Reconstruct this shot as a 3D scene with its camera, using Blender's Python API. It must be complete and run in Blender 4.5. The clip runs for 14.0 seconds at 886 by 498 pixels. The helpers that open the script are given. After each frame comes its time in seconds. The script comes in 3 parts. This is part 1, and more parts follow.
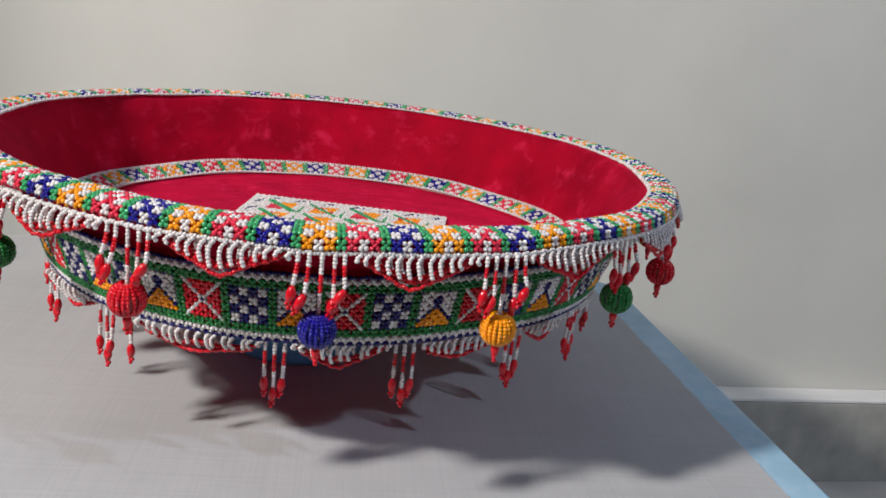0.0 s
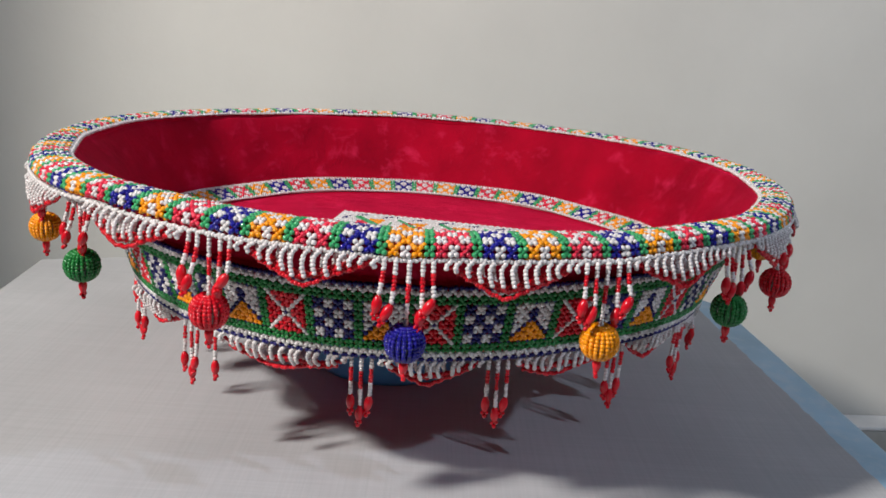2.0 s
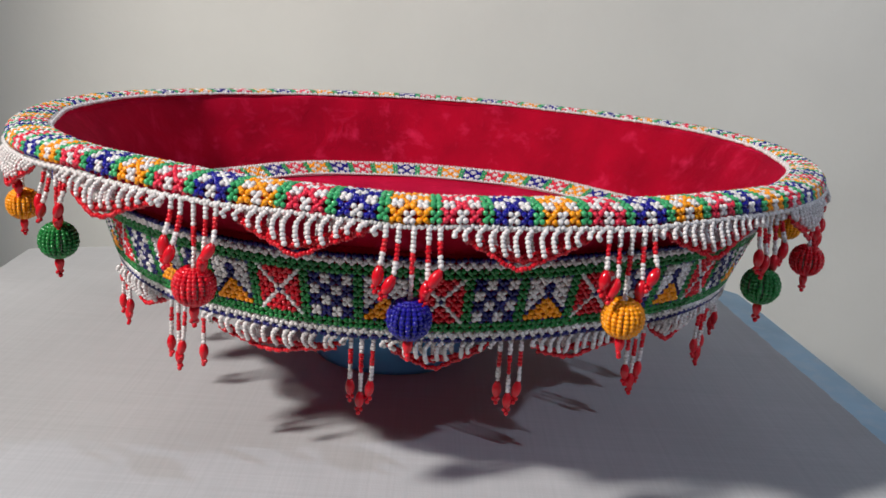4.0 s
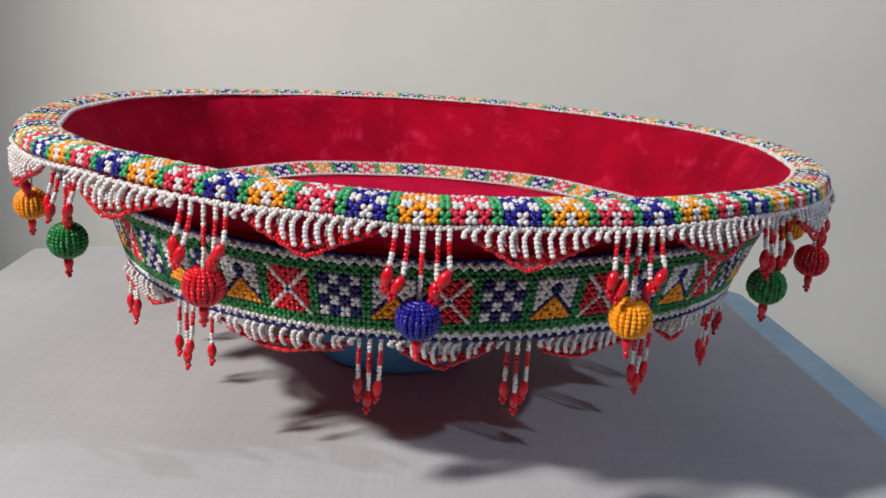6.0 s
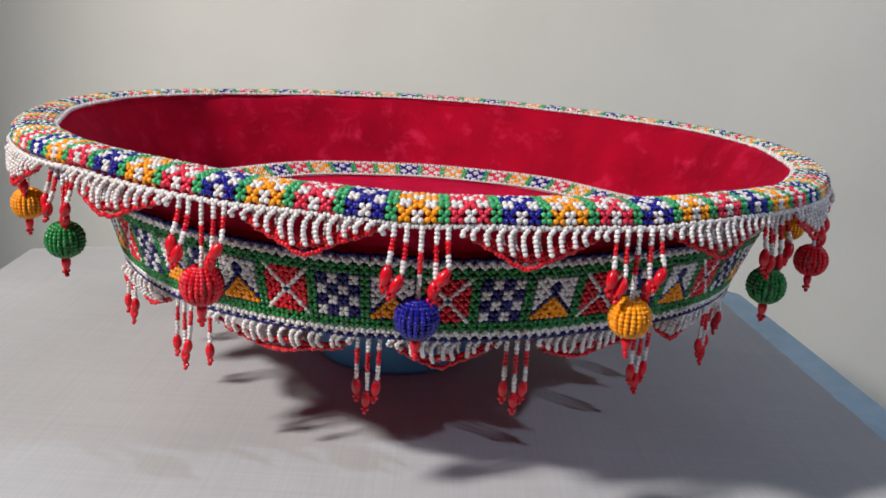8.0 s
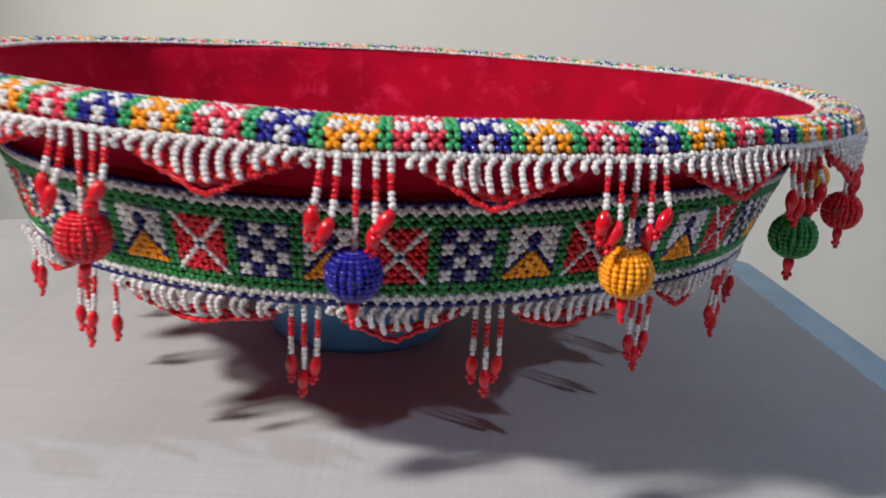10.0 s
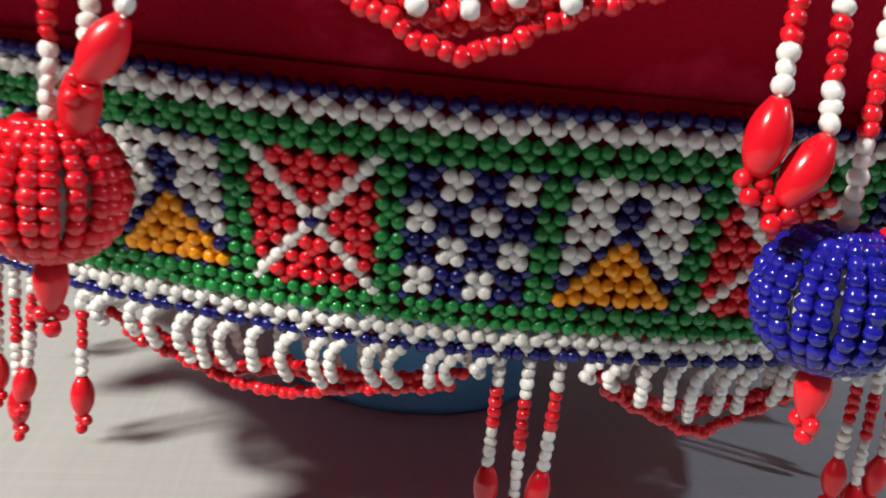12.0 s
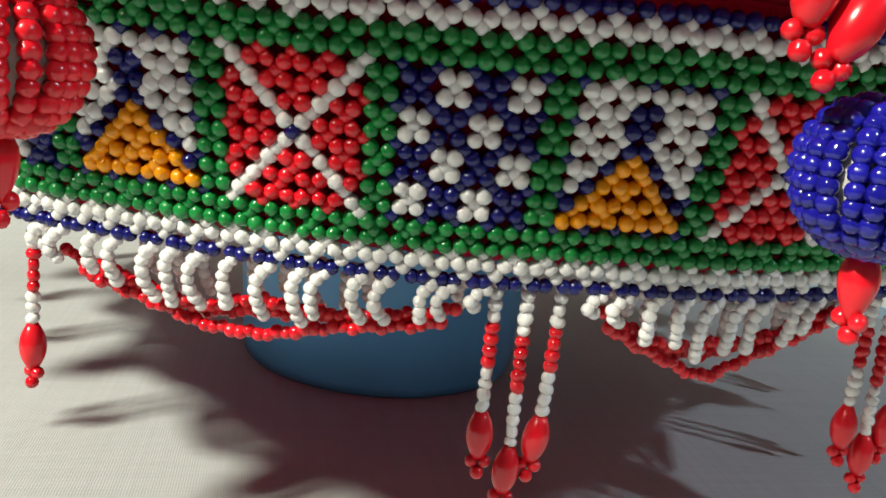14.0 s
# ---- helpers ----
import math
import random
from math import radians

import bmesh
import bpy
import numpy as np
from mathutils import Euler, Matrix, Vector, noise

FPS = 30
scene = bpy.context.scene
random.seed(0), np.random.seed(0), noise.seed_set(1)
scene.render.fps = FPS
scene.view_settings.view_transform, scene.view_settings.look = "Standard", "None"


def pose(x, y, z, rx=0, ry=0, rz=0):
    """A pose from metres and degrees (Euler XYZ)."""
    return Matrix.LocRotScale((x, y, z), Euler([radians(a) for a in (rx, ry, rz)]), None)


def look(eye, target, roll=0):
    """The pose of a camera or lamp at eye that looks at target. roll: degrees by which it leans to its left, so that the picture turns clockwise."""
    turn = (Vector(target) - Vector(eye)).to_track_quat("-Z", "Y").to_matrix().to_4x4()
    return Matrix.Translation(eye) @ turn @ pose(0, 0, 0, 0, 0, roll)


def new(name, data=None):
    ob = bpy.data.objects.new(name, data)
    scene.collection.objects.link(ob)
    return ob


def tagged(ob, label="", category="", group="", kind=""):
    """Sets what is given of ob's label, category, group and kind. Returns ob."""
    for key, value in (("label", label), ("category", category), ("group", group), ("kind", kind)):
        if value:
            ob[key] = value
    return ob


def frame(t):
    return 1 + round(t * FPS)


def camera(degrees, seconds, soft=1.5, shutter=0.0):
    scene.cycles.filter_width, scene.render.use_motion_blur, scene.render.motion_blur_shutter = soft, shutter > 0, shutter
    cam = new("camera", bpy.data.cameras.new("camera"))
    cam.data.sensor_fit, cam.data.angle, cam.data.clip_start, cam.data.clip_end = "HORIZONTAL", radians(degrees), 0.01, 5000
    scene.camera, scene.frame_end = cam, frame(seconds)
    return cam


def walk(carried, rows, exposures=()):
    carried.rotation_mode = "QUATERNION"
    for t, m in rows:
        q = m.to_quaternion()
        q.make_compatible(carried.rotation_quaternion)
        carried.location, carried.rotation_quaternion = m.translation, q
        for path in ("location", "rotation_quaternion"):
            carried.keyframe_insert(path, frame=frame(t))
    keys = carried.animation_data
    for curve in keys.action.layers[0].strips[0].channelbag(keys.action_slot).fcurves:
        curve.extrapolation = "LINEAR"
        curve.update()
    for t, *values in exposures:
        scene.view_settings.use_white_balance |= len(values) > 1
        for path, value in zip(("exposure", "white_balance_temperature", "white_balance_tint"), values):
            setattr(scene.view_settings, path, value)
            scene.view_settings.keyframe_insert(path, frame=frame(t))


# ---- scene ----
cam = camera(53.84, 14.0, soft=1.6, shutter=0.35)
# seconds, eye x y z, turn rx ry rz
PATH = [
    (0.0, 0.0086, -0.6590, 0.7173, 73.69, -6.31, -5.51),
    (0.5, 0.0123, -0.6494, 0.7104, 73.57, -5.44, -4.36),
    (1.0, 0.0065, -0.6263, 0.6949, 73.25, -5.16, -1.10),
    (1.5, 0.0104, -0.6285, 0.6961, 74.20, -4.64, -0.39),
    (2.0, 0.0102, -0.6337, 0.6991, 75.08, -4.06, -0.03),
    (2.5, 0.0088, -0.6290, 0.6970, 75.20, -3.91, 0.03),
    (3.0, 0.0100, -0.6026, 0.6762, 75.28, -3.77, 0.04),
    (5.5, 0.0082, -0.6016, 0.6744, 75.21, -3.77, 0.13),
    (6.0, 0.0060, -0.6037, 0.6752, 75.26, -3.78, 0.07),
    (6.5, 0.0051, -0.6041, 0.6770, 75.32, -3.89, 0.04),
    (7.0, 0.0047, -0.6037, 0.6757, 75.46, -3.83, -0.09),
    (9.3, 0.0079, -0.5942, 0.6692, 75.11, -3.78, 0.10),
    (9.5, 0.0066, -0.5854, 0.6603, 75.33, -3.85, -0.07),
    (10.0, 0.0264, -0.5301, 0.6394, 74.45, -3.23, -0.22),
    (10.2, 0.0353, -0.5053, 0.6312, 73.69, -2.55, -0.04),
    (10.3, 0.0326, -0.4983, 0.6309, 73.23, -3.00, -0.10),
    (10.5, 0.0285, -0.4775, 0.6285, 72.91, -3.08, -0.24),
    (10.7, 0.0177, -0.4579, 0.6285, 72.72, -3.31, 0.18),
    (10.8, 0.0017, -0.4497, 0.6261, 73.60, -4.12, -0.03),
    (11.0, -0.0285, -0.4235, 0.6182, 71.72, -4.28, -0.41),
    (11.2, -0.0386, -0.4008, 0.6073, 72.68, -3.97, -0.32),
    (11.3, -0.0463, -0.3927, 0.6023, 73.42, -4.70, -1.53),
    (11.5, -0.0592, -0.3733, 0.5871, 73.98, -5.23, -5.32),
    (11.7, -0.0586, -0.3623, 0.5822, 74.52, -5.29, -5.24),
    (12.0, -0.0582, -0.3516, 0.5803, 75.87, -5.62, -7.15),
    (12.1, -0.0608, -0.3480, 0.5780, 75.62, -5.45, -8.00),
    (12.3, -0.0627, -0.3421, 0.5705, 75.47, -5.72, -7.85),
    (12.4, -0.0634, -0.3405, 0.5680, 75.82, -5.95, -9.25),
    (12.5, -0.0614, -0.3392, 0.5642, 76.19, -6.00, -9.62),
    (12.7, -0.0600, -0.3400, 0.5627, 76.45, -5.95, -11.25),
    (13.0, -0.0574, -0.3428, 0.5617, 77.12, -6.04, -9.36),
    (13.5, -0.0584, -0.3436, 0.5618, 77.22, -6.21, -9.68),
    (14.0, -0.0607, -0.3429, 0.5617, 77.43, -6.14, -9.86),
]
EXPOSURES = [(0.0, -0.14, 6500, 12), (2.5, -0.10, 6500, 12), (9.5, -0.04, 6500, 12), (10.0, 0.00, 6500, 12), (11.0, 0.15, 6550, 10), (12.0, 0.36, 6800, 3), (12.8, 0.58, 6980, -4), (14.0, 0.60, 6980, -4)]
walk(cam, [(t, pose(x, y, z, rx, ry, rz)) for t, x, y, z, rx, ry, rz in PATH], EXPOSURES)

# ---- light ----
Z0 = 0.55          # height of the bowl's middle plane over the floor
world = bpy.data.worlds.new("room_air")
scene.world = world
world.use_nodes = True
world.node_tree.nodes["Background"].inputs["Color"].default_value = (0.75, 0.85, 1.0, 1)
world.node_tree.nodes["Background"].inputs["Strength"].default_value = 0.29


def lamp(name, kind, place, target, energy, colour, size):
    data = bpy.data.lights.new(name, kind)
    data.energy, data.color = energy, colour
    if kind == "AREA":
        data.shape, data.size, data.size_y = "RECTANGLE", size[0], size[1]
    else:
        data.shadow_soft_size = size
    ob = new(name, data)
    ob.matrix_world = look(place, target)
    return ob


main_lamp = lamp("desk_lamp_light", "SPOT", (-1.439, -0.943, Z0 + 1.29), (0.075, 0.015, Z0 + 0.03), 240, (1.0, 0.965, 0.915), 0.08)
main_lamp.data.spot_size, main_lamp.data.spot_blend = radians(45.5), 0.55
lamp("window_light", "AREA", (1.80, -1.20, Z0 + 1.59), (0, 0, Z0), 19, (0.68, 0.79, 1.0), (0.06, 0.06))

# ---- materials ----


def material(name, base, rough=0.5, metal=0.0):
    m = bpy.data.materials.new(name)
    m.use_nodes = True
    b = m.node_tree.nodes["Principled BSDF"]
    b.inputs["Base Color"].default_value = (*base, 1)
    b.inputs["Roughness"].default_value = rough
    b.inputs["Metallic"].default_value = metal
    return m, m.node_tree, b


def node(tree, kind, **inputs):
    n = tree.nodes.new(kind)
    for key, value in inputs.items():
        n.inputs[key.replace("_", " ")].default_value = value
    return n


def vary(tree, b, base, scale, low, high, detail=4.0, coords="Object"):
    """Noise of one scale lightens and darkens the base colour."""
    tc = node(tree, "ShaderNodeTexCoord")
    nz = node(tree, "ShaderNodeTexNoise", Scale=scale, Detail=detail)
    tree.links.new(tc.outputs[coords], nz.inputs["Vector"])
    ramp = node(tree, "ShaderNodeMapRange")
    ramp.inputs["From Min"].default_value, ramp.inputs["From Max"].default_value = 0.3, 0.7
    ramp.inputs["To Min"].default_value, ramp.inputs["To Max"].default_value = low, high
    tree.links.new(nz.outputs["Fac"], ramp.inputs["Value"])
    hsv = node(tree, "ShaderNodeHueSaturation", Color=(*base, 1))
    tree.links.new(ramp.outputs["Result"], hsv.inputs["Value"])
    tree.links.new(hsv.outputs["Color"], b.inputs["Base Color"])
    return tc, nz, hsv


def bump(tree, b, height, strength, distance):
    bp = node(tree, "ShaderNodeBump", Strength=strength, Distance=distance)
    tree.links.new(height, bp.inputs["Height"])
    tree.links.new(bp.outputs["Normal"], b.inputs["Normal"])
    return bp


def bead_material(name, base, rough, coat, spread, clear):
    """Glass seed bead: no two beads quite alike."""
    m, tree, b = material(name, base, rough)
    b.inputs["Coat Weight"].default_value = coat
    b.inputs["Coat Roughness"].default_value = 0.05
    b.inputs["IOR"].default_value = 1.46
    b.inputs["Transmission Weight"].default_value = clear
    info = node(tree, "ShaderNodeObjectInfo")
    geo = node(tree, "ShaderNodeNewGeometry")
    add = node(tree, "ShaderNodeMath")
    tree.links.new(info.outputs["Random"], add.inputs[0])
    tree.links.new(geo.outputs["Random Per Island"], add.inputs[1])
    frac = node(tree, "ShaderNodeMath")
    frac.operation = "FRACT"
    tree.links.new(add.outputs[0], frac.inputs[0])
    value = node(tree, "ShaderNodeMapRange")
    value.inputs["To Min"].default_value, value.inputs["To Max"].default_value = 1 - spread, 1 + spread
    tree.links.new(frac.outputs[0], value.inputs["Value"])
    hsv = node(tree, "ShaderNodeHueSaturation", Color=(*base, 1))
    tree.links.new(value.outputs["Result"], hsv.inputs["Value"])
    tree.links.new(hsv.outputs["Color"], b.inputs["Base Color"])
    rr = node(tree, "ShaderNodeMapRange")
    rr.inputs["To Min"].default_value, rr.inputs["To Max"].default_value = rough * 0.7, rough * 1.5
    tree.links.new(frac.outputs[0], rr.inputs["Value"])
    tree.links.new(rr.outputs["Result"], b.inputs["Roughness"])
    return m


WHITE, RED, BLUE, GREEN, GOLD, DEEP, ROSE, LIT_GREEN = range(8)
BEADS = [
    bead_material("white_bead", (0.90, 0.86, 0.85), 0.20, 0.60, 0.07, 0.22),
    bead_material("red_bead", (0.66, 0.006, 0.018), 0.22, 0.20, 0.12, 0.04),
    bead_material("blue_bead", (0.008, 0.007, 0.23), 0.18, 0.35, 0.18, 0.0),
    bead_material("green_bead", (0.011, 0.190, 0.038), 0.24, 0.20, 0.14, 0.03),
    bead_material("gold_bead", (0.92, 0.33, 0.004), 0.24, 0.20, 0.08, 0.04),
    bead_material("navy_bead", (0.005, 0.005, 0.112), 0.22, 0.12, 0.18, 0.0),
    bead_material("rose_bead", (0.78, 0.028, 0.070), 0.22, 0.35, 0.12, 0.08),
    # the green bead again, with the brighter light on rim and floor put in
    bead_material("lit_green_bead", (0.045, 0.38, 0.14), 0.22, 0.35, 0.14, 0.08),
]

VELVET, tree, b = material("red_velvet", (0.32, 0.0012, 0.015), 0.75)
b.inputs["Sheen Roughness"].default_value = 0.45
b.inputs["Sheen Tint"].default_value = (1.0, 0.025, 0.13, 1)
b.inputs["Specular IOR Level"].default_value = 0.05
tc, nz, hsv = vary(tree, b, (0.32, 0.0012, 0.015), 22.0, 0.78, 1.30, 7.0)
# crushed pile: sheen is stronger in patches where it lies the other way
crush = node(tree, "ShaderNodeTexNoise", Scale=46.0, Detail=10.0, Roughness=0.70, Distortion=0.3)
tree.links.new(tc.outputs["Object"], crush.inputs["Vector"])
patch = node(tree, "ShaderNodeMapRange")
patch.inputs["From Min"].default_value, patch.inputs["From Max"].default_value = 0.50, 0.72
patch.inputs["To Min"].default_value, patch.inputs["To Max"].default_value = 0.85, 1.0
tree.links.new(crush.outputs["Fac"], patch.inputs["Value"])
tree.links.new(patch.outputs["Result"], b.inputs["Sheen Weight"])
# highlights, in specks and level streaks, are painted into the base colour
shine = node(tree, "ShaderNodeMapRange")
shine.inputs["From Min"].default_value, shine.inputs["From Max"].default_value = 0.54, 0.84
streak_map = node(tree, "ShaderNodeMapping", Scale=(9.0, 9.0, 70.0))
tree.links.new(tc.outputs["Object"], streak_map.inputs["Vector"])
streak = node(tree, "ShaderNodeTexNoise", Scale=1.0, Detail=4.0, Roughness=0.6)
tree.links.new(streak_map.outputs["Vector"], streak.inputs["Vector"])
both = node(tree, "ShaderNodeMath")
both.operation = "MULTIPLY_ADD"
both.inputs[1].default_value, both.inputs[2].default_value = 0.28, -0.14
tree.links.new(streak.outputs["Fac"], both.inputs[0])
shine_noise = node(tree, "ShaderNodeMath")
tree.links.new(both.outputs[0], shine_noise.inputs[0])
tree.links.new(crush.outputs["Fac"], shine_noise.inputs[1])
tree.links.new(shine_noise.outputs[0], shine.inputs["Value"])
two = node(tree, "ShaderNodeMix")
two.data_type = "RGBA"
tree.links.new(shine.outputs["Result"], two.inputs["Factor"])
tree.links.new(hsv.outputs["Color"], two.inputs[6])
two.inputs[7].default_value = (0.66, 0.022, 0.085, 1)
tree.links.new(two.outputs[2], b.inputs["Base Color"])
fine = node(tree, "ShaderNodeTexNoise", Scale=1400.0, Detail=2.0)
tree.links.new(tc.outputs["Object"], fine.inputs["Vector"])
pile = bump(tree, b, fine.outputs["Fac"], 0.35, 0.0006)
folds = node(tree, "ShaderNodeBump", Strength=0.45, Distance=0.006)
tree.links.new(crush.outputs["Fac"], folds.inputs["Height"])
tree.links.new(folds.outputs["Normal"], pile.inputs["Normal"])

CLOTH, tree, b = material("table_cloth", (0.425, 0.432, 0.440), 0.85)
tc, nz, hsv = vary(tree, b, (0.425, 0.432, 0.440), 9.0, 0.93, 1.06, 5.0)
warp = node(tree, "ShaderNodeTexWave", Scale=420.0, Distortion=1.5, Detail=2.0)
weft = node(tree, "ShaderNodeTexWave", Scale=420.0, Distortion=1.5, Detail=2.0)
weft.bands_direction = "Y"
mix = node(tree, "ShaderNodeMath")
for q, w in enumerate((warp, weft)):
    tree.links.new(tc.outputs["Object"], w.inputs["Vector"])
    tree.links.new(w.outputs["Fac"], mix.inputs[q])
bump(tree, b, mix.outputs[0], 0.16, 0.0003)
slub = hsv.outputs["Color"]
for stretch in ((14.0, 620.0, 1.0), (760.0, 9.0, 1.0)):
    mp = node(tree, "ShaderNodeMapping", Scale=stretch)
    tree.links.new(tc.outputs["Object"], mp.inputs["Vector"])
    thread = node(tree, "ShaderNodeTexNoise", Scale=1.0, Detail=2.0)
    tree.links.new(mp.outputs["Vector"], thread.inputs["Vector"])
    val = node(tree, "ShaderNodeMapRange")
    val.inputs["From Min"].default_value, val.inputs["From Max"].default_value = 0.3, 0.7
    val.inputs["To Min"].default_value, val.inputs["To Max"].default_value = 0.965, 1.035
    tree.links.new(thread.outputs["Fac"], val.inputs["Value"])
    h = node(tree, "ShaderNodeHueSaturation")
    tree.links.new(slub, h.inputs["Color"])
    tree.links.new(val.outputs["Result"], h.inputs["Value"])
    slub = h.outputs["Color"]
tree.links.new(slub, b.inputs["Base Color"])

PAINT, tree, b = material("blue_table_paint", (0.32, 0.53, 0.68), 0.45)
tc, nz, hsv = vary(tree, b, (0.32, 0.53, 0.68), 14.0, 0.85, 1.10)
worn = node(tree, "ShaderNodeTexNoise", Scale=55.0, Detail=9.0, Roughness=0.66)
tree.links.new(tc.outputs["Object"], worn.inputs["Vector"])
rub = node(tree, "ShaderNodeMapRange")
rub.inputs["From Min"].default_value, rub.inputs["From Max"].default_value = 0.48, 0.68
rub.inputs["To Max"].default_value = 0.55
tree.links.new(worn.outputs["Fac"], rub.inputs["Value"])
two = node(tree, "ShaderNodeMix")
two.data_type = "RGBA"
tree.links.new(rub.outputs["Result"], two.inputs["Factor"])
tree.links.new(hsv.outputs["Color"], two.inputs[6])
two.inputs[7].default_value = (0.50, 0.62, 0.70, 1)
tree.links.new(two.outputs[2], b.inputs["Base Color"])
bump(tree, b, worn.outputs["Fac"], 0.2, 0.001)
CUP, tree, b = material("blue_plastic", (0.13, 0.46, 0.86), 0.35)
vary(tree, b, (0.13, 0.46, 0.86), 30.0, 0.92, 1.06)
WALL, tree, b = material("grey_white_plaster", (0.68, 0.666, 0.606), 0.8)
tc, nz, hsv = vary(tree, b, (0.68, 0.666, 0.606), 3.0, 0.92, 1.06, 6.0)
rough_noise = node(tree, "ShaderNodeTexNoise", Scale=70.0, Detail=5.0)
tree.links.new(tc.outputs["Object"], rough_noise.inputs["Vector"])
bump(tree, b, rough_noise.outputs["Fac"], 0.12, 0.004)
STONE, tree, b = material("grey_skirting_stone", (0.43, 0.42, 0.38), 0.55)
vary(tree, b, (0.43, 0.42, 0.38), 22.0, 0.8, 1.15, 7.0)
# unseen ceiling and walls: an assumed grey, set for the bounced fill light
BOUNCE_WALL, tree, b = material("unseen_wall_grey", (0.38, 0.372, 0.355), 0.85)
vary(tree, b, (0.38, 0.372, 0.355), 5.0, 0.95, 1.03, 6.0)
# lamplight on the skirting's top face, put into a white colour
LIT_TOP, tree, b = material("lit_skirting_top", (0.88, 0.87, 0.84), 0.6)
vary(tree, b, (0.88, 0.87, 0.84), 18.0, 0.93, 1.04)
FLOOR, tree, b = material("pale_floor_tile", (0.62, 0.60, 0.56), 0.35)
vary(tree, b, (0.62, 0.60, 0.56), 12.0, 0.88, 1.08)
THREAD, tree, b = material("white_thread", (0.70, 0.68, 0.64), 0.7)
PITH, tree, b = material("ball_stuffing", (0.52, 0.48, 0.45), 0.9)
vary(tree, b, (0.52, 0.48, 0.45), 400.0, 0.7, 1.2)

# ---- mesh helpers ----


def part(name, data, mats, parent, label="", kind=""):
    """Links mesh data or a bmesh as one object under a thing or a part."""
    if isinstance(data, bmesh.types.BMesh):
        me = bpy.data.meshes.new(name)
        data.to_mesh(me)
        data.free()
        data = me
    for m in mats if isinstance(mats, (list, tuple)) else [mats]:
        if data.materials.find(m.name) < 0:
            data.materials.append(m)
    ob = new(name, data)
    ob.parent = parent
    return tagged(ob, label=label, kind=kind)


def thing(name, place, label, category, group="", kind=""):
    ob = new(name)
    ob.empty_display_size = 0.05
    ob.matrix_world = Matrix.Translation(place)
    return tagged(ob, label, category, group, kind)


def smooth(me):
    me.polygons.foreach_set("use_smooth", [True] * len(me.polygons))
    return me


def lathe(name, profile, steps=256, closed=True, a0=0.0, a1=2 * math.pi, wob=None):
    """A solid of revolution round z from (radius, height) pairs."""
    full = abs(a1 - a0 - 2 * math.pi) < 1e-6
    n = len(profile)
    cols = steps if full else steps + 1
    verts, faces = [], []
    for s in range(cols):
        a = a0 + (a1 - a0) * s / steps
        for r, z in profile:
            r, z = wob(a, r, z) if wob else (r, z)
            verts.append((r * math.cos(a), r * math.sin(a), z))
    for s in range(steps):
        p, q = s * n, ((s + 1) % cols) * n
        for k in range(n if closed else n - 1):
            k2 = (k + 1) % n
            faces.append((p + k, q + k, q + k2, p + k2))
    me = bpy.data.meshes.new(name)
    me.from_pydata(verts, [], faces)
    return smooth(me)


def box_bm(x0, x1, y0, y1, z0, z1, bevel=0.0, segments=2):
    bm = bmesh.new()
    bmesh.ops.create_cube(bm, size=1.0)
    for v in bm.verts:
        v.co = ((x0 + x1) / 2 + v.co.x * (x1 - x0), (y0 + y1) / 2 + v.co.y * (y1 - y0), (z0 + z1) / 2 + v.co.z * (z1 - z0))
    if bevel:
        bmesh.ops.bevel(bm, geom=list(bm.edges), offset=bevel, segments=segments, affect="EDGES", profile=0.5)
    return bm


def ball_template(seg, rings, flat=0.86, waist=0.0):
    """Unit bead, its hole along z: a rounded barrel, dimpled at the poles."""
    verts = []
    for k in range(rings + 1):
        a = math.pi * k / rings
        z, r = math.cos(a) * flat, math.sin(a)
        if k in (0, rings):
            z *= 0.82
            verts.append((0, 0, z))
            continue
        r = r ** 0.8
        for s in range(seg):
            f = 2 * math.pi * (s + 0.5 * (k % 2)) / seg
            verts.append((r * math.cos(f), r * math.sin(f), z))
    tris = []
    last = len(verts) - 1
    for s in range(seg):
        t = (s + 1) % seg
        tris.append((0, 1 + s, 1 + t))
        for k in range(rings - 2):
            p, q = 1 + k * seg, 1 + (k + 1) * seg
            tris += [(p + s, q + s, q + t), (p + s, q + t, p + t)]
        p = 1 + (rings - 2) * seg
        tris.append((p + s, last, p + t))
    return np.array(verts, float), np.array(tris, int)


NEAR = ball_template(9, 6, 0.94)
STRUNG = ball_template(9, 6, 0.76)
FAR = ball_template(6, 4)
rng = np.random.default_rng(7)


def frames_from_axis(ax):
    """Turns that bring z onto each axis."""
    ax = ax / np.linalg.norm(ax, axis=1)[:, None]
    ref = np.where(np.abs(ax[:, 2:3]) < 0.9, np.array([[0, 0, 1.0]]), np.array([[1.0, 0, 0]]))
    x = np.cross(ref, ax)
    x /= np.linalg.norm(x, axis=1)[:, None]
    return np.stack([x, np.cross(ax, x), ax], axis=2)


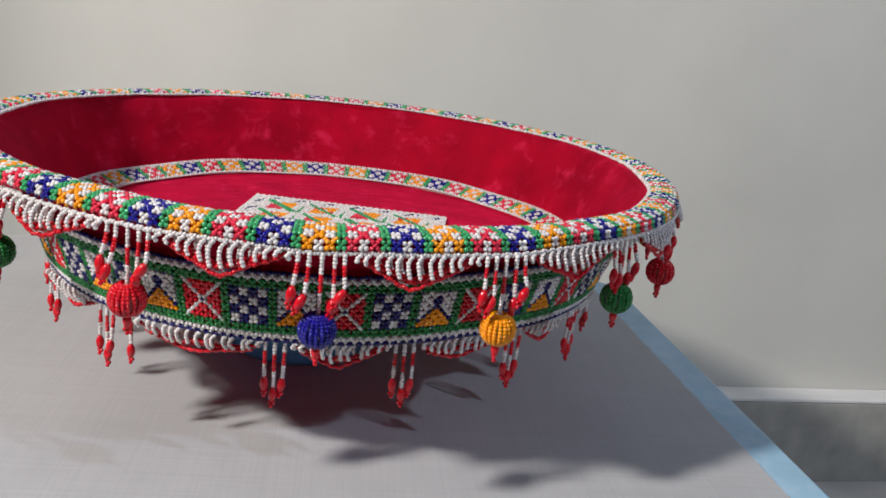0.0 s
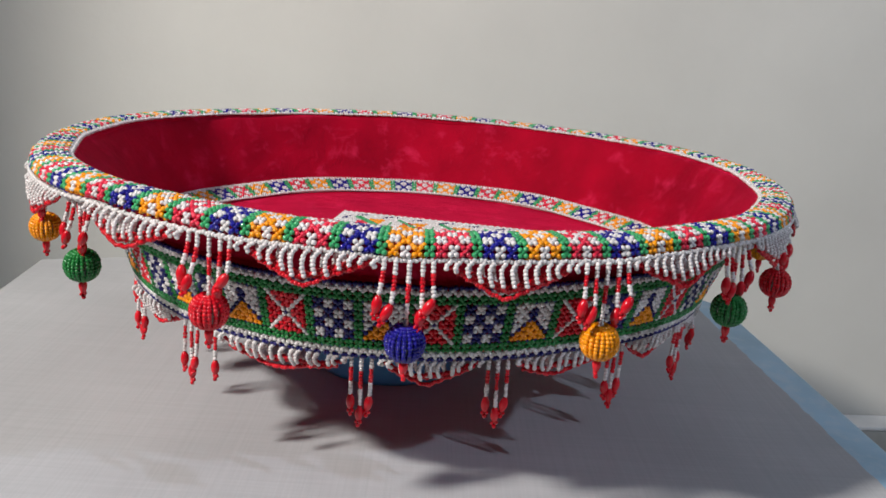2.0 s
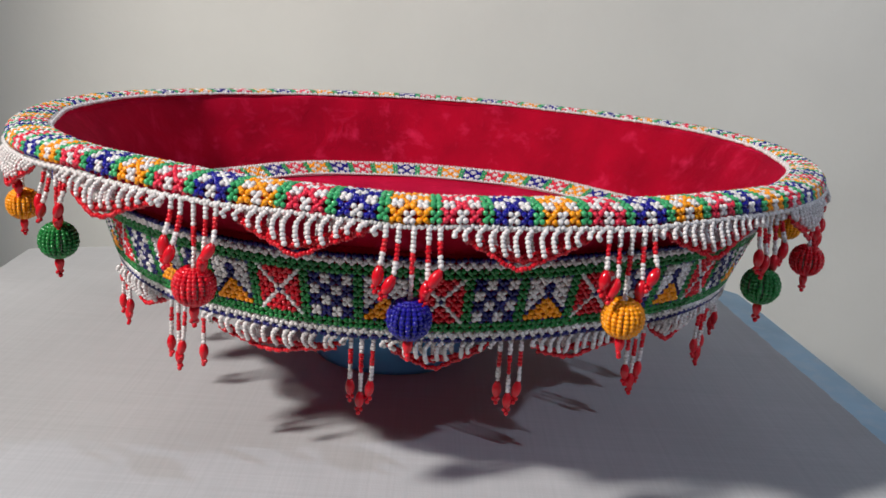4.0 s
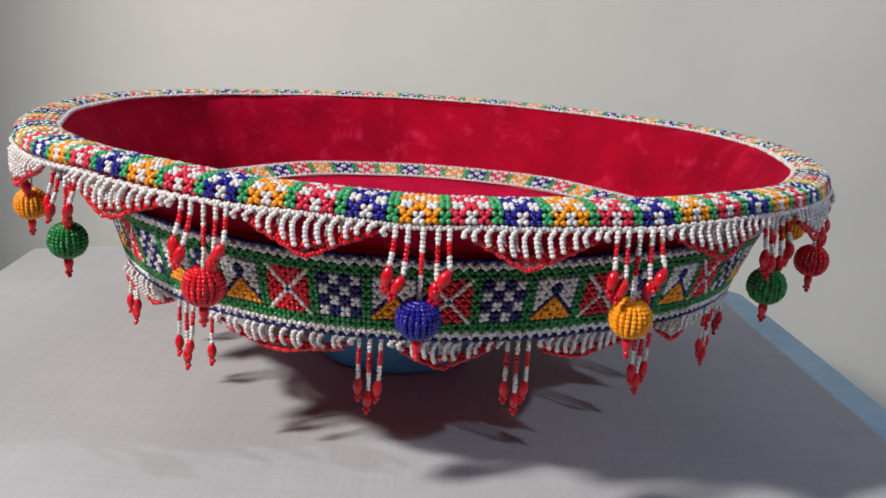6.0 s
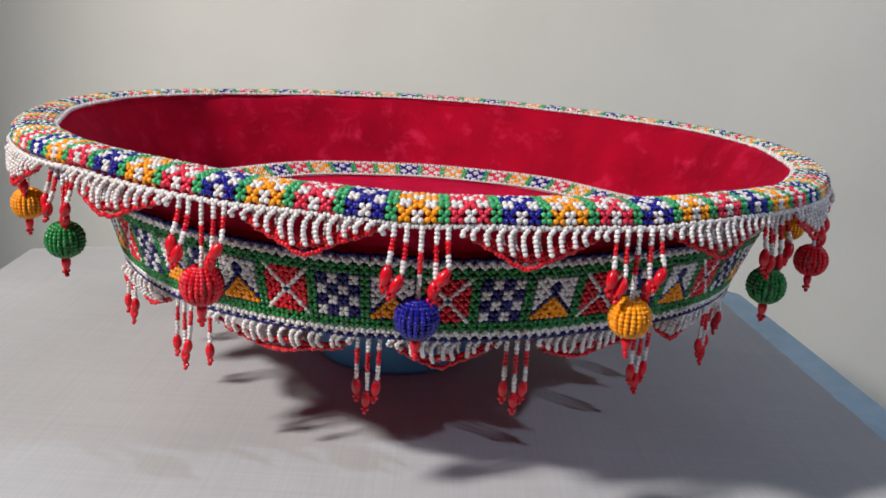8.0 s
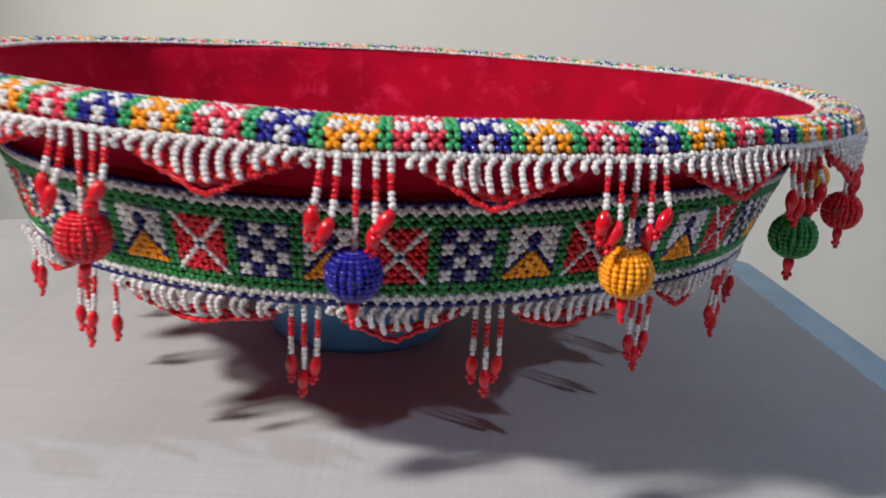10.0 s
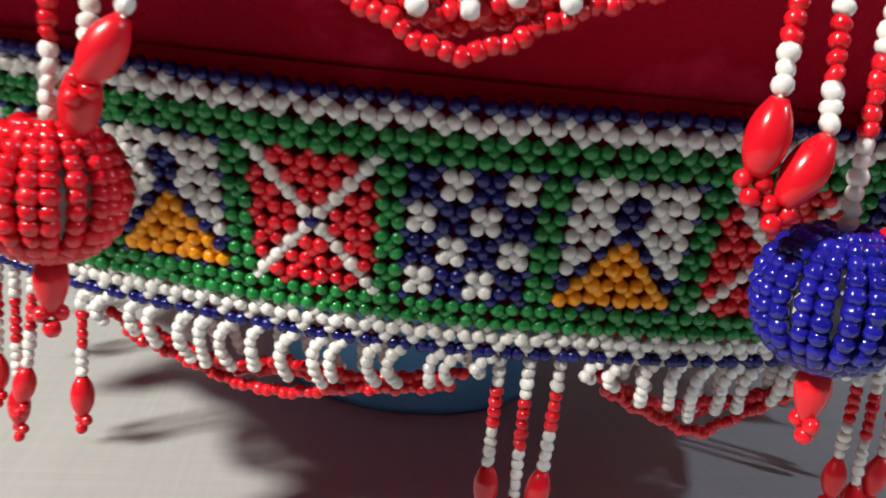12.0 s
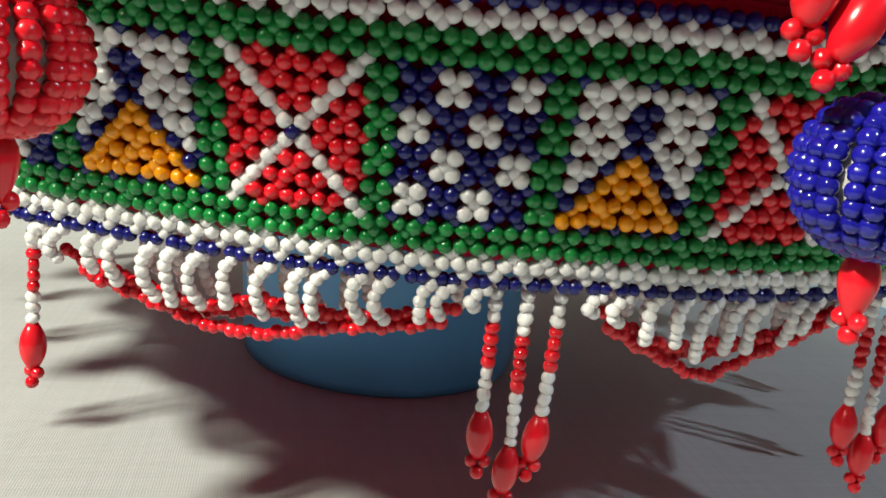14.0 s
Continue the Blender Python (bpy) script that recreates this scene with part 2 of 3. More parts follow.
def bead_mesh(name, P, axis, radius, colour, template=NEAR, jitter=0.05, tilt=0.12):
    """Many beads in one mesh; every bead is an island of its own."""
    P, axis, colour = np.asarray(P, float), np.asarray(axis, float), np.asarray(colour, int)
    n = len(P)
    V, T = template
    R = frames_from_axis(axis + rng.normal(0, tilt, (n, 3)))
    rad = np.broadcast_to(np.asarray(radius, float), (n,)) * (1 + rng.normal(0, jitter, n))
    sc = np.stack([rad, rad, rad * (1 + rng.normal(0, jitter, n))], 1)
    W = np.einsum("nij,nvj->nvi", R, V[None] * sc[:, None, :]) + P[:, None, :]
    F = (T[None] + (np.arange(n) * len(V))[:, None, None]).reshape(-1, 3)
    me = bpy.data.meshes.new(name)
    me.vertices.add(n * len(V))
    me.vertices.foreach_set("co", W.reshape(-1))
    me.loops.add(F.size)
    me.loops.foreach_set("vertex_index", F.reshape(-1))
    me.polygons.add(len(F))
    me.polygons.foreach_set("loop_start", np.arange(0, F.size, 3))
    for m in BEADS:
        me.materials.append(m)
    me.polygons.foreach_set("material_index", np.repeat(colour, len(T)))
    me.polygons.foreach_set("use_smooth", np.ones(len(F), bool))
    me.update(calc_edges=True)
    me.validate()
    return me


ONE_BEAD, ONE_STRUNG = [], []
for c, m in enumerate(BEADS):
    ONE_BEAD.append(bead_mesh("bead", [(0, 0, 0)], [(0, 0, 1)], 1.0, [c], NEAR, 0.0, 0.0))
    ONE_STRUNG.append(bead_mesh("bead", [(0, 0, 0)], [(0, 0, 1)], 1.0, [c], STRUNG, 0.0, 0.0))


def single_beads(P, axis, radius, colour, parent, meshes=ONE_BEAD, tilt=0.12):
    """Beads that are objects of their own on one shared mesh for each colour."""
    R = frames_from_axis(np.asarray(axis, float) + rng.normal(0, tilt, (len(P), 3)))
    for p, r, c, s in zip(P, R, colour, radius * (1 + rng.normal(0, 0.05, len(P)))):
        ob = new("bead", meshes[c])
        ob.parent = parent
        ob.matrix_basis = Matrix.Translation(p) @ Matrix(r.tolist()).to_4x4() @ Matrix.Diagonal((s, s, s, 1))


def along(points, pitch, start=0.5):
    """Places and directions every pitch along a line of points."""
    Q = np.asarray(points, float)
    seg = np.linalg.norm(np.diff(Q, axis=0), axis=1)
    cum = np.concatenate([[0], np.cumsum(seg)])
    d = np.arange(start * pitch, cum[-1], pitch)
    P = np.stack([np.interp(d, cum, Q[:, k]) for k in range(3)], 1)
    D = np.stack([np.interp(d + pitch * 0.3, cum, Q[:, k]) - np.interp(d - pitch * 0.3, cum, Q[:, k]) for k in range(3)], 1)
    return P, D + 1e-9


# ---- room ----
FRONT_Y, TURN = 0.602, 4.8  # wall behind the table: its y at x = 0.7, and its slant in degrees
HIGH = 2.6


def slab(name, bm, mat, label, category, kind="structure"):
    me = bpy.data.meshes.new(name)
    bm.to_mesh(me)
    bm.free()
    me.materials.append(mat)
    return tagged(new(name, me), label, category, kind=kind)


slab("floor", box_bm(-2.7, 2.2, -2.2, 1.1, -0.1, 0.0), FLOOR, "pale worn tiled floor", "floor")
slab("ceiling", box_bm(-2.7, 2.2, -2.2, 1.1, HIGH, HIGH + 0.1), BOUNCE_WALL, "plain ceiling out of view, its grey set for bounced light", "ceiling")
slab("wall_west", box_bm(-2.52, -2.4, -2.2, 1.1, 0, HIGH), BOUNCE_WALL, "plain wall out of view, its grey set for bounced light", "wall")
slab("wall_east", box_bm(1.9, 2.02, -2.2, 1.1, 0, HIGH), BOUNCE_WALL, "plain wall out of view, its grey set for bounced light", "wall")
slab("wall_south", box_bm(-2.4, 1.9, -2.12, -2.0, 0, HIGH), BOUNCE_WALL, "plain wall out of view, its grey set for bounced light", "wall")
m_wall = Matrix.Translation((0.7, FRONT_Y, 0)) @ Matrix.Rotation(radians(TURN), 4, "Z")
w = slab("wall_north", box_bm(-3.3, 1.5, 0.0, 0.12, 0, HIGH), WALL, "grey-white plastered wall behind the table", "wall")
w.matrix_world = m_wall
skirt = slab("baseboard", box_bm(-3.3, 1.5, -0.043, -0.001, 0, 0.146, 0.002), STONE, "grey stone skirting with a ledge whitened as if lit", "baseboard")
skirt.matrix_world = m_wall
cap = slab("trim", box_bm(-3.3, 1.5, -0.044, -0.001, 0.1465, 0.153, 0.002), LIT_TOP, "ledge on top of the skirting, whitened as if lit", "trim")
cap.matrix_world = m_wall

# ---- table with its cloth ----
TOP = Z0 - 0.1095
table = thing("table", (0, 0, 0), "low table with a light blue painted top under a cloth", "table")


def outline_prism(name, outline, z0, z1, bevel):
    bm = bmesh.new()
    low = [bm.verts.new((x, y, z0)) for x, y in outline]
    f = bm.faces.new(low)
    r = bmesh.ops.extrude_face_region(bm, geom=[f])
    for v in r["geom"]:
        if isinstance(v, bmesh.types.BMVert):
            v.co.z = z1
    bmesh.ops.recalc_face_normals(bm, faces=bm.faces)
    if bevel:
        bmesh.ops.bevel(bm, geom=[e for e in bm.edges], offset=bevel, segments=2, affect="EDGES", profile=0.5)
    return bm


def right_edge(y, x=0.3225):
    return x - 0.06 * y      # the table's right edge slants a little


outline = [(right_edge(-0.55), -0.55), (right_edge(0.2), 0.2), (0.27, 0.245), (-0.12, 0.262), (-0.30, 0.222), (-0.366, 0.196), (-0.318, -0.55)]
part("tabletop", outline_prism("tabletop", outline, TOP - 0.026, TOP - 0.002, 0.003), PAINT, table)
part("apron", box_bm(-0.30, 0.28, -0.5, 0.18, TOP - 0.09, TOP - 0.0265, 0.002), PAINT, table)
for x, y in ((-0.28, -0.48), (0.27, -0.48), (-0.28, 0.16), (0.25, 0.16)):
    part("leg", box_bm(x - 0.02, x + 0.02, y - 0.02, y + 0.02, 0.0, TOP - 0.027, 0.003), PAINT, table)

cloth_outline = [(right_edge(-0.54, 0.2903), -0.54), (right_edge(0.19, 0.2903), 0.19), (0.25, 0.24), (-0.12, 0.26), (-0.30, 0.220), (-0.367, 0.194), (-0.319, -0.545)]
rnd = random.Random(4)
side = [(right_edge(y, 0.2903) + rnd.uniform(-0.0007, 0.0007), y) for y in [-0.53 + 0.006 * k for k in range(120)]]
cloth_outline[1:1] = side
cloth = part("tablecloth", outline_prism("tablecloth", cloth_outline, TOP - 0.0018, TOP, 0.0), CLOTH, None)
tagged(cloth, "grey-white cotton cloth spread flat on the table", "tablecloth")

# ---- stand under the bowl ----
stand = thing("stand", (-0.0155, 0.0, TOP), "plain blue plastic bowl turned over as a stand", "stand")
prof = [(0.0001, 0.0885), (0.056, 0.0885), (0.0590, 0.086), (0.0600, 0.081), (0.0560, 0.02), (0.0550, 0.004), (0.0540, 0.0005), (0.0515, 0.0005), (0.052, 0.004), (0.0555, 0.08), (0.054, 0.0845), (0.0001, 0.0845)]
part("shell", lathe("shell", prof, 96, closed=False), CUP, stand)
part("collar", lathe("collar", [(0.0603, 0.0775), (0.0625, 0.0785), (0.0625, 0.0845), (0.0603, 0.0855)], 96), CUP, stand)

# ---- the beaded bowl ----
bowl = thing("beaded_bowl", (0, 0, Z0), "round bowl lined with red velvet, covered in beadwork with pendants", "bowl")
SV, SH, RB, SLOPE = 0.0015, 0.00127, 0.2203, radians(17.6)
DU = SH / RB
TH0 = radians(-108.93)


def hand(a):
    """The slight unevenness of a hand-made ring."""
    return 0.0007 * math.sin(3 * a + 0.5) + 0.0005 * math.sin(7 * a), 0.0006 * math.sin(2 * a + 1.1) + 0.0005 * math.sin(5 * a)


def wall_draw(a, z):
    """The bowl is no true circle: its wall is drawn in towards the two sides, more so low down."""
    deg = np.degrees(a)
    west = np.interp(deg, [-180, -170, -160, -150, -140, -130, -120, 165], [0.006, 0.014, 0.016, 0.013, 0.009, 0.004, 0.0, 0.0], period=360)
    east = np.interp(deg, [-50, -30, -15, 0, 20, 45], [0.0, 0.003, 0.006, 0.006, 0.003, 0.0], period=360)
    return west * np.clip((0.046 - z) / 0.02, 0, 1) + east * np.clip((0.030 - z) / 0.05, 0, 1)


def drawn(a, r, z):
    return r - float(wall_draw(a, z)) * min(1.0, r / 0.21) ** 3, z


shell = [(0.0001, -0.0215), (0.190, -0.0215), (0.2075, -0.0205), (0.2115, -0.017), (0.2265, 0.030), (0.2345, 0.044), (0.2400, 0.044),
         (0.2400, 0.049), (0.2345, 0.049), (0.2312, 0.0455), (0.2235, 0.030), (0.2085, -0.004), (0.2060, -0.0084), (0.1850, -0.0172), (0.182, -0.0176), (0.0001, -0.0176)]
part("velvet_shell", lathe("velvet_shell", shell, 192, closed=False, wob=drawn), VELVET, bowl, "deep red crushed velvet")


def band_sway(u):
    """The band wanders up and down as it was sewn on, in rows."""
    return np.interp(u, [-60, -10, 10, 30, 50, 70, 90, 110, 130, 180, 280], [0, 0.56, 1.05, 0.98, 0.48, 0.39, -0.34, -0.94, -2.1, -2.0, 0])


def band_place(u, j, out=0.0):
    jj = j + band_sway(u) - 10
    a = TH0 + (u + 0.3) * DU
    r = RB - jj * SV * math.sin(SLOPE) + out * math.cos(SLOPE)
    z = -jj * SV * math.cos(SLOPE) - out * math.sin(SLOPE)
    r = r - wall_draw(a, z)
    return np.stack([r * np.cos(a), r * np.sin(a), z], -1)


FLOWERS = ((8, 4), (16, 4), (4, 8), (12, 8), (8, 12), (16, 12), (4, 16), (12, 16))


def band_colour(u, j):
    if j <= -5:
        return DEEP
    if j <= -2 or j >= 22:
        return WHITE
    if j <= 1 or j >= 19:
        return GREEN
    k, i = divmod(u - 28 if u < -32 else u, 20)  # the band is joined there, a part of the pattern being left out
    if i <= 1 or i == 19:
        return GREEN
    kind = k % 3
    if kind == 0:
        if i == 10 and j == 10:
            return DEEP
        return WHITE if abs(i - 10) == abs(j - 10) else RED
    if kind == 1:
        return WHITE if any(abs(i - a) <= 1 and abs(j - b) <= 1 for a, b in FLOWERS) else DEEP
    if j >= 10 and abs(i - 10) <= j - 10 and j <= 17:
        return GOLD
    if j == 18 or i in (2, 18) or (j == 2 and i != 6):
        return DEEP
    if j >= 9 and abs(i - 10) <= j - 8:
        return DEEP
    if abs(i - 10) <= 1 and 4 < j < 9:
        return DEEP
    return WHITE


def lattice(u0, u1, j0, j1):
    """Netted beadwork: pairs at the odd places, a bead where threads cross."""
    for u in range(u0, u1):
        for j in range(j0, j1 + 1):
            if u % 2 and j % 2:
                yield u, j, 0
            elif u % 2 == 0 and j % 2 == 0 and ((u + j) // 2) % 2 == 0:
                yield u, j, 1


z_top, z_low = 0.0235, -0.0172
rt, rl = RB + z_top * math.tan(SLOPE), RB + z_low * math.tan(SLOPE)
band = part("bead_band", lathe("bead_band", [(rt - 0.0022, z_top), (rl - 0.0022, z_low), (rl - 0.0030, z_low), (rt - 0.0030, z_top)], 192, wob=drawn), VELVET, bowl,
            "band of red, blue, green, white and gold glass beads")
cells = list(lattice(-500, 590, -5, 23))
us = np.array([c[0] for c in cells])
js = np.array([c[1] for c in cells])
cross = np.array([c[2] for c in cells])
cols = np.array([band_colour(u, j) for u, j in zip(us, js)])
P = band_place(us + rng.normal(0, 0.07, len(us)), js + rng.normal(0, 0.07, len(us)), np.where(cross, -0.00030, 0.00015) + np.where((us % 60 == 10) & (js == 10), 0.0009, 0.0) + rng.normal(0, 0.0001, len(us)))
Pu, Pj = band_place(us + 0.5, js), band_place(us, js + 0.5)
Tu, Tj = Pu - band_place(us - 0.5, js), Pj - band_place(us, js - 0.5)
side = np.where(((us + js) // 2) % 2 == 0, 1.0, -1.0)
A = np.where(cross[:, None] == 1, Tj, Tu + Tj * side[:, None])
near_stretch = (us >= 8) & (us < 36)
front = (us > -160) & (us < 280)
part("beadwork", bead_mesh("beadwork", P[front & ~near_stretch], A[front & ~near_stretch], 0.00136, cols[front & ~near_stretch]), BEADS, band, kind="stuff")
part("beadwork", bead_mesh("beadwork", P[~front], A[~front], 0.00136, cols[~front], FAR), BEADS, band, kind="stuff")
BAND_NEAR = (P[near_stretch], A[near_stretch], cols[near_stretch])

# lower edge of the band: pairs of blue beads between white ones
edge_u = np.arange(-500, 588, 4)
Pw = band_place(edge_u + 0.0, np.full(len(edge_u), 24.2))
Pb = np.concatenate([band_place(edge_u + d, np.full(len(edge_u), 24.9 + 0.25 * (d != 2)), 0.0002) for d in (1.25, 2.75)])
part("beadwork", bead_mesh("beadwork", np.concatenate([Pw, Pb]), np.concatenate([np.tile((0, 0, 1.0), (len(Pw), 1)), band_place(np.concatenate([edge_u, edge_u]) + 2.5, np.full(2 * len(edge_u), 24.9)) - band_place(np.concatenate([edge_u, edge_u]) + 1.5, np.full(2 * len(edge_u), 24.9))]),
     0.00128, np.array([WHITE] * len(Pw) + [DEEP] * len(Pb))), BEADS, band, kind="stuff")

# ---- rim: beads netted over a padded ring ----
# cross-section of the padded rim, from low on the outside over the top to the inner edge
RIM_LINE = [(0.2562, 0.0432), (0.2576, 0.0462), (0.2571, 0.0492), (0.2546, 0.0516), (0.2495, 0.0530), (0.2425, 0.0533), (0.2365, 0.0526), (0.2336, 0.0509), (0.2326, 0.0482)]
fine_line = []
for k in range(len(RIM_LINE) - 1):
    p0, p1, p2, p3 = (Vector(RIM_LINE[min(max(k + d, 0), len(RIM_LINE) - 1)]) for d in (-1, 0, 1, 2))
    for q in range(8):
        t = q / 8
        fine_line.append(0.5 * ((2 * p1) + (p2 - p0) * t + (2 * p0 - 5 * p1 + 4 * p2 - p3) * t * t + (3 * p1 - p0 - 3 * p2 + p3) * t ** 3))
fine_line = np.array([tuple(p) for p in fine_line] + [RIM_LINE[-1]])
rim_arc = np.concatenate([[0], np.cumsum(np.linalg.norm(np.diff(fine_line, axis=0), axis=1))])
RIM_N = 76
RIM_U = RIM_N * 16
RIM_TH0 = radians(-89.77) - 8 * 2 * math.pi / RIM_U


def rim_lift(a):
    """How far the outer edge of the rim is drawn up at an angle; the pendants pull it down again."""
    deg = [-180, -160, -145, -137, -128, -121, -114, -108, -102, -96, -90, -84, -78, -72, -67, -62, -55, -45, -30, 0, 90]
    rise = [0.0, 0.5, 1.0, 1.5, 3.6, 2.8, 1.9, 1.5, 1.9, 1.5, 0.2, 1.5, 1.2, 1.4, 0.8, 2.0, 2.8, 2.0, 1.0, 0.5, 0.0]
    return np.interp(np.degrees(a), deg, np.array(rise) * 0.001, period=360)


def rim_draw(a):
    """How far the inner edge of the rim is drawn outwards, where the padding is thin."""
    return np.interp(np.degrees(a), [-180, -75, -66, -50, -30, 0, 60], np.array([0.0, 0.0, 1.5, 3.0, 3.6, 2.6, 0.0]) * 0.001, period=360)


def rim_shape(a, r, z):
    """The ring's cross-section as it is at that angle."""
    q = np.clip((r - 0.2326) / 0.025, 0, 1)
    return r + (rim_draw(a) + 0.0009 * np.sin(16 * a)) * (1 - q), z + rim_lift(a) * q - rim_draw(a) * 0.4


def rim_place(u, j, out=0.0):
    """Row 0 lies on the outer face; rows run up and over to minus 17."""
    a = RIM_TH0 + u * 2 * math.pi / RIM_U
    d = 0.0052 - j * 0.00152
    r, z = np.interp(d, rim_arc, fine_line[:, 0]), np.interp(d, rim_arc, fine_line[:, 1])
    r2, z2 = np.interp(d + 0.0006, rim_arc, fine_line[:, 0]), np.interp(d + 0.0006, rim_arc, fine_line[:, 1])
    r1, z1 = np.interp(d - 0.0006, rim_arc, fine_line[:, 0]), np.interp(d - 0.0006, rim_arc, fine_line[:, 1])
    tr_, tz_ = r2 - r1, z2 - z1
    ln = np.hypot(tr_, tz_) + 1e-9
    r = r + out * tz_ / ln + 0.0007 * np.sin(3 * a + 0.5) + 0.0005 * np.sin(7 * a)
    z = z - out * tr_ / ln + 0.0006 * np.sin(2 * a + 1.1) + 0.0005 * np.sin(5 * a)
    r, z = rim_shape(a, r, z)
    return np.stack([r * np.cos(a), r * np.sin(a), z], -1)


def rim_colour(u, j):
    k, i = divmod(u, 16)
    if j <= -16:
        return WHITE
    if i <= 1 or i == 15:
        return LIT_GREEN
    for a in (4, 8, 12):
        for b in range(-20, 3, 4):
            if ((a + b) // 4) % 2 == 0 and abs(i - a) <= 1 and abs(j - b) <= 1:
                return WHITE
    return (GOLD, ROSE, BLUE)[k % 3]


def rim_core(a, r, z):
    """The padding follows the beads."""
    dr, dz = hand(a)
    return rim_shape(a, r + dr, z + dz)


core = []
for k in range(0, len(fine_line), 3):
    f = (k / (len(fine_line) - 1)) * math.pi
    core.append((fine_line[k][0] - 0.0012 * math.cos(f), fine_line[k][1] - 0.0012 * math.sin(f)))
core.append((0.2340, 0.0450))
core.append((0.2450, 0.0425))
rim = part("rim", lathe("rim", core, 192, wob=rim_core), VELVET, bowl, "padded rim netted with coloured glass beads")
cells = list(lattice(-RIM_U // 2, RIM_U // 2, -17, 2))
us = np.array([c[0] for c in cells])
js = np.array([c[1] for c in cells])
cross = np.array([c[2] for c in cells])
cols = np.array([rim_colour(u, j) for u, j in zip(us, js)])
n = len(us)
P = rim_place(us + rng.normal(0, 0.08, n), js + rng.normal(0, 0.08, n), np.where(cross, -0.00025, 0.00015) + rng.normal(0, 0.0001, n))
Tu = rim_place(us + 0.5, js) - rim_place(us - 0.5, js)
Tj = rim_place(us, js + 0.5) - rim_place(us, js - 0.5)
side = np.where(((us + js) // 2) % 2 == 0, 1.0, -1.0)
A = np.where(cross[:, None] == 1, Tj, Tu + Tj * side[:, None])
near_stretch = (us >= -24) & (us < 8)
front = (us < 340) & (us > -340)
part("beadwork", bead_mesh("beadwork", P[front & ~near_stretch], A[front & ~near_stretch], 0.00136, cols[front & ~near_stretch]), BEADS, rim, kind="stuff")
part("beadwork", bead_mesh("beadwork", P[~front], A[~front], 0.00136, cols[~front], FAR), BEADS, rim, kind="stuff")
RIM_NEAR = (P[near_stretch], A[near_stretch], cols[near_stretch])

# ---- pendants, fringes and tassels ----
PITCH = 0.00184


def oval(name, length, width, taper=0.0, seg=14, rings=9):
    """A long glass bead, hanging down from the origin."""
    verts, faces = [], []
    for k in range(rings + 1):
        s = k / rings
        r = width / 2 * (math.sin(math.pi * min(max(s, 0.04), 0.96)) ** 0.42) * (1 - taper * s)
        for q in range(seg):
            f = 2 * math.pi * q / seg
            verts.append((r * math.cos(f), r * math.sin(f), -length * s))
    for k in range(rings):
        for q in range(seg):
            q2 = (q + 1) % seg
            faces.append((k * seg + q, (k + 1) * seg + q, (k + 1) * seg + q2, k * seg + q2))
    faces.append(tuple(range(seg)))
    faces.append(tuple(reversed(range(rings * seg, rings * seg + seg))))
    me = bpy.data.meshes.new(name)
    me.from_pydata(verts, [], faces)
    me.materials.append(BEADS[RED])
    return smooth(me)


OVAL, OVAL_SMALL, TAIL = oval("drop", 0.0088, 0.0050), oval("drop", 0.0085, 0.0047), oval("tail", 0.0080, 0.0056, 0.45)


def strand_line(count, bend, pitch=PITCH):
    """The line of a hanging string of that many beads."""
    length = count * pitch
    return [Vector((bend[0] * q * q, bend[1] * q * q, -length * q)) for q in [k / 11 for k in range(12)]]


def tube(lines, radius=0.00028, sides=5):
    """Thin threads along lines of points, in one mesh."""
    verts, faces = [], []
    for line in lines:
        base = len(verts)
        for p in line:
            for k in range(sides):
                f = 2 * math.pi * k / sides
                verts.append((p[0] + radius * math.cos(f), p[1] + radius * math.sin(f), p[2]))
        for i in range(len(line) - 1):
            for k in range(sides):
                k2 = (k + 1) % sides
                faces.append((base + i * sides + k, base + (i + 1) * sides + k, base + (i + 1) * sides + k2, base + i * sides + k2))
    me = bpy.data.meshes.new("thread")
    me.from_pydata(verts, [], faces)
    return smooth(me)


KNOT = bead_mesh("knot", [(0.0011, 0, -0.0006), (-0.0011, 0.0003, -0.0007), (0, -0.0003, -0.0025)], [(1, 0, 0), (1, 0, 0), (0, 0, 1)], 0.00118, [RED] * 3)


def hang(parent, x, pattern, bend, drop, tilt, pitch=PITCH):
    """The beads of one string, its long bead and the knot of small beads under it."""
    colours = [c for c, k in pattern for _ in range(k)]
    line = [p + Vector((x, 0, 0)) for p in strand_line(len(colours), bend, pitch)]
    Q, D = along([tuple(p) for p in line], pitch)
    single_beads(Q, D, 0.00134, colours[:len(Q)], parent, ONE_STRUNG, 0.06)
    if drop:
        turn = Matrix.Rotation(radians(tilt), 4, "Y")
        part("drop", drop, BEADS[RED], parent, "long red glass bead").matrix_basis = Matrix.Translation(line[-1]) @ turn
        part("knot", KNOT, BEADS, parent).matrix_basis = Matrix.Translation(line[-1]) @ turn @ Matrix.Translation((0, 0, -0.0086))
    return line


def ball_places(radius=0.0086, strings=21):
    """Strings of beads from pole to pole round a hollow core."""
    P, D = [], []
    for s in range(strings):
        f = 2 * math.pi * (s + 0.10 * math.sin(s * 2.4) + (0.22 if s % 7 == 3 else 0.0)) / strings
        line = []
        for q in np.linspace(radians(76), radians(-76), 24):
            swell = radius * (math.cos(q) ** 0.85)
            line.append((swell * math.cos(f), swell * math.sin(f), radius * 0.94 * math.sin(q)))
        a, b = along(line, 0.00182)
        P.append(a)
        D.append(b)
    return np.concatenate(P), np.concatenate(D)


def bead_ball(colour):
    P, D = ball_places()
    return bead_mesh("bead_ball", P, D, 0.00126, [colour] * len(P), NEAR, 0.04, 0.05)


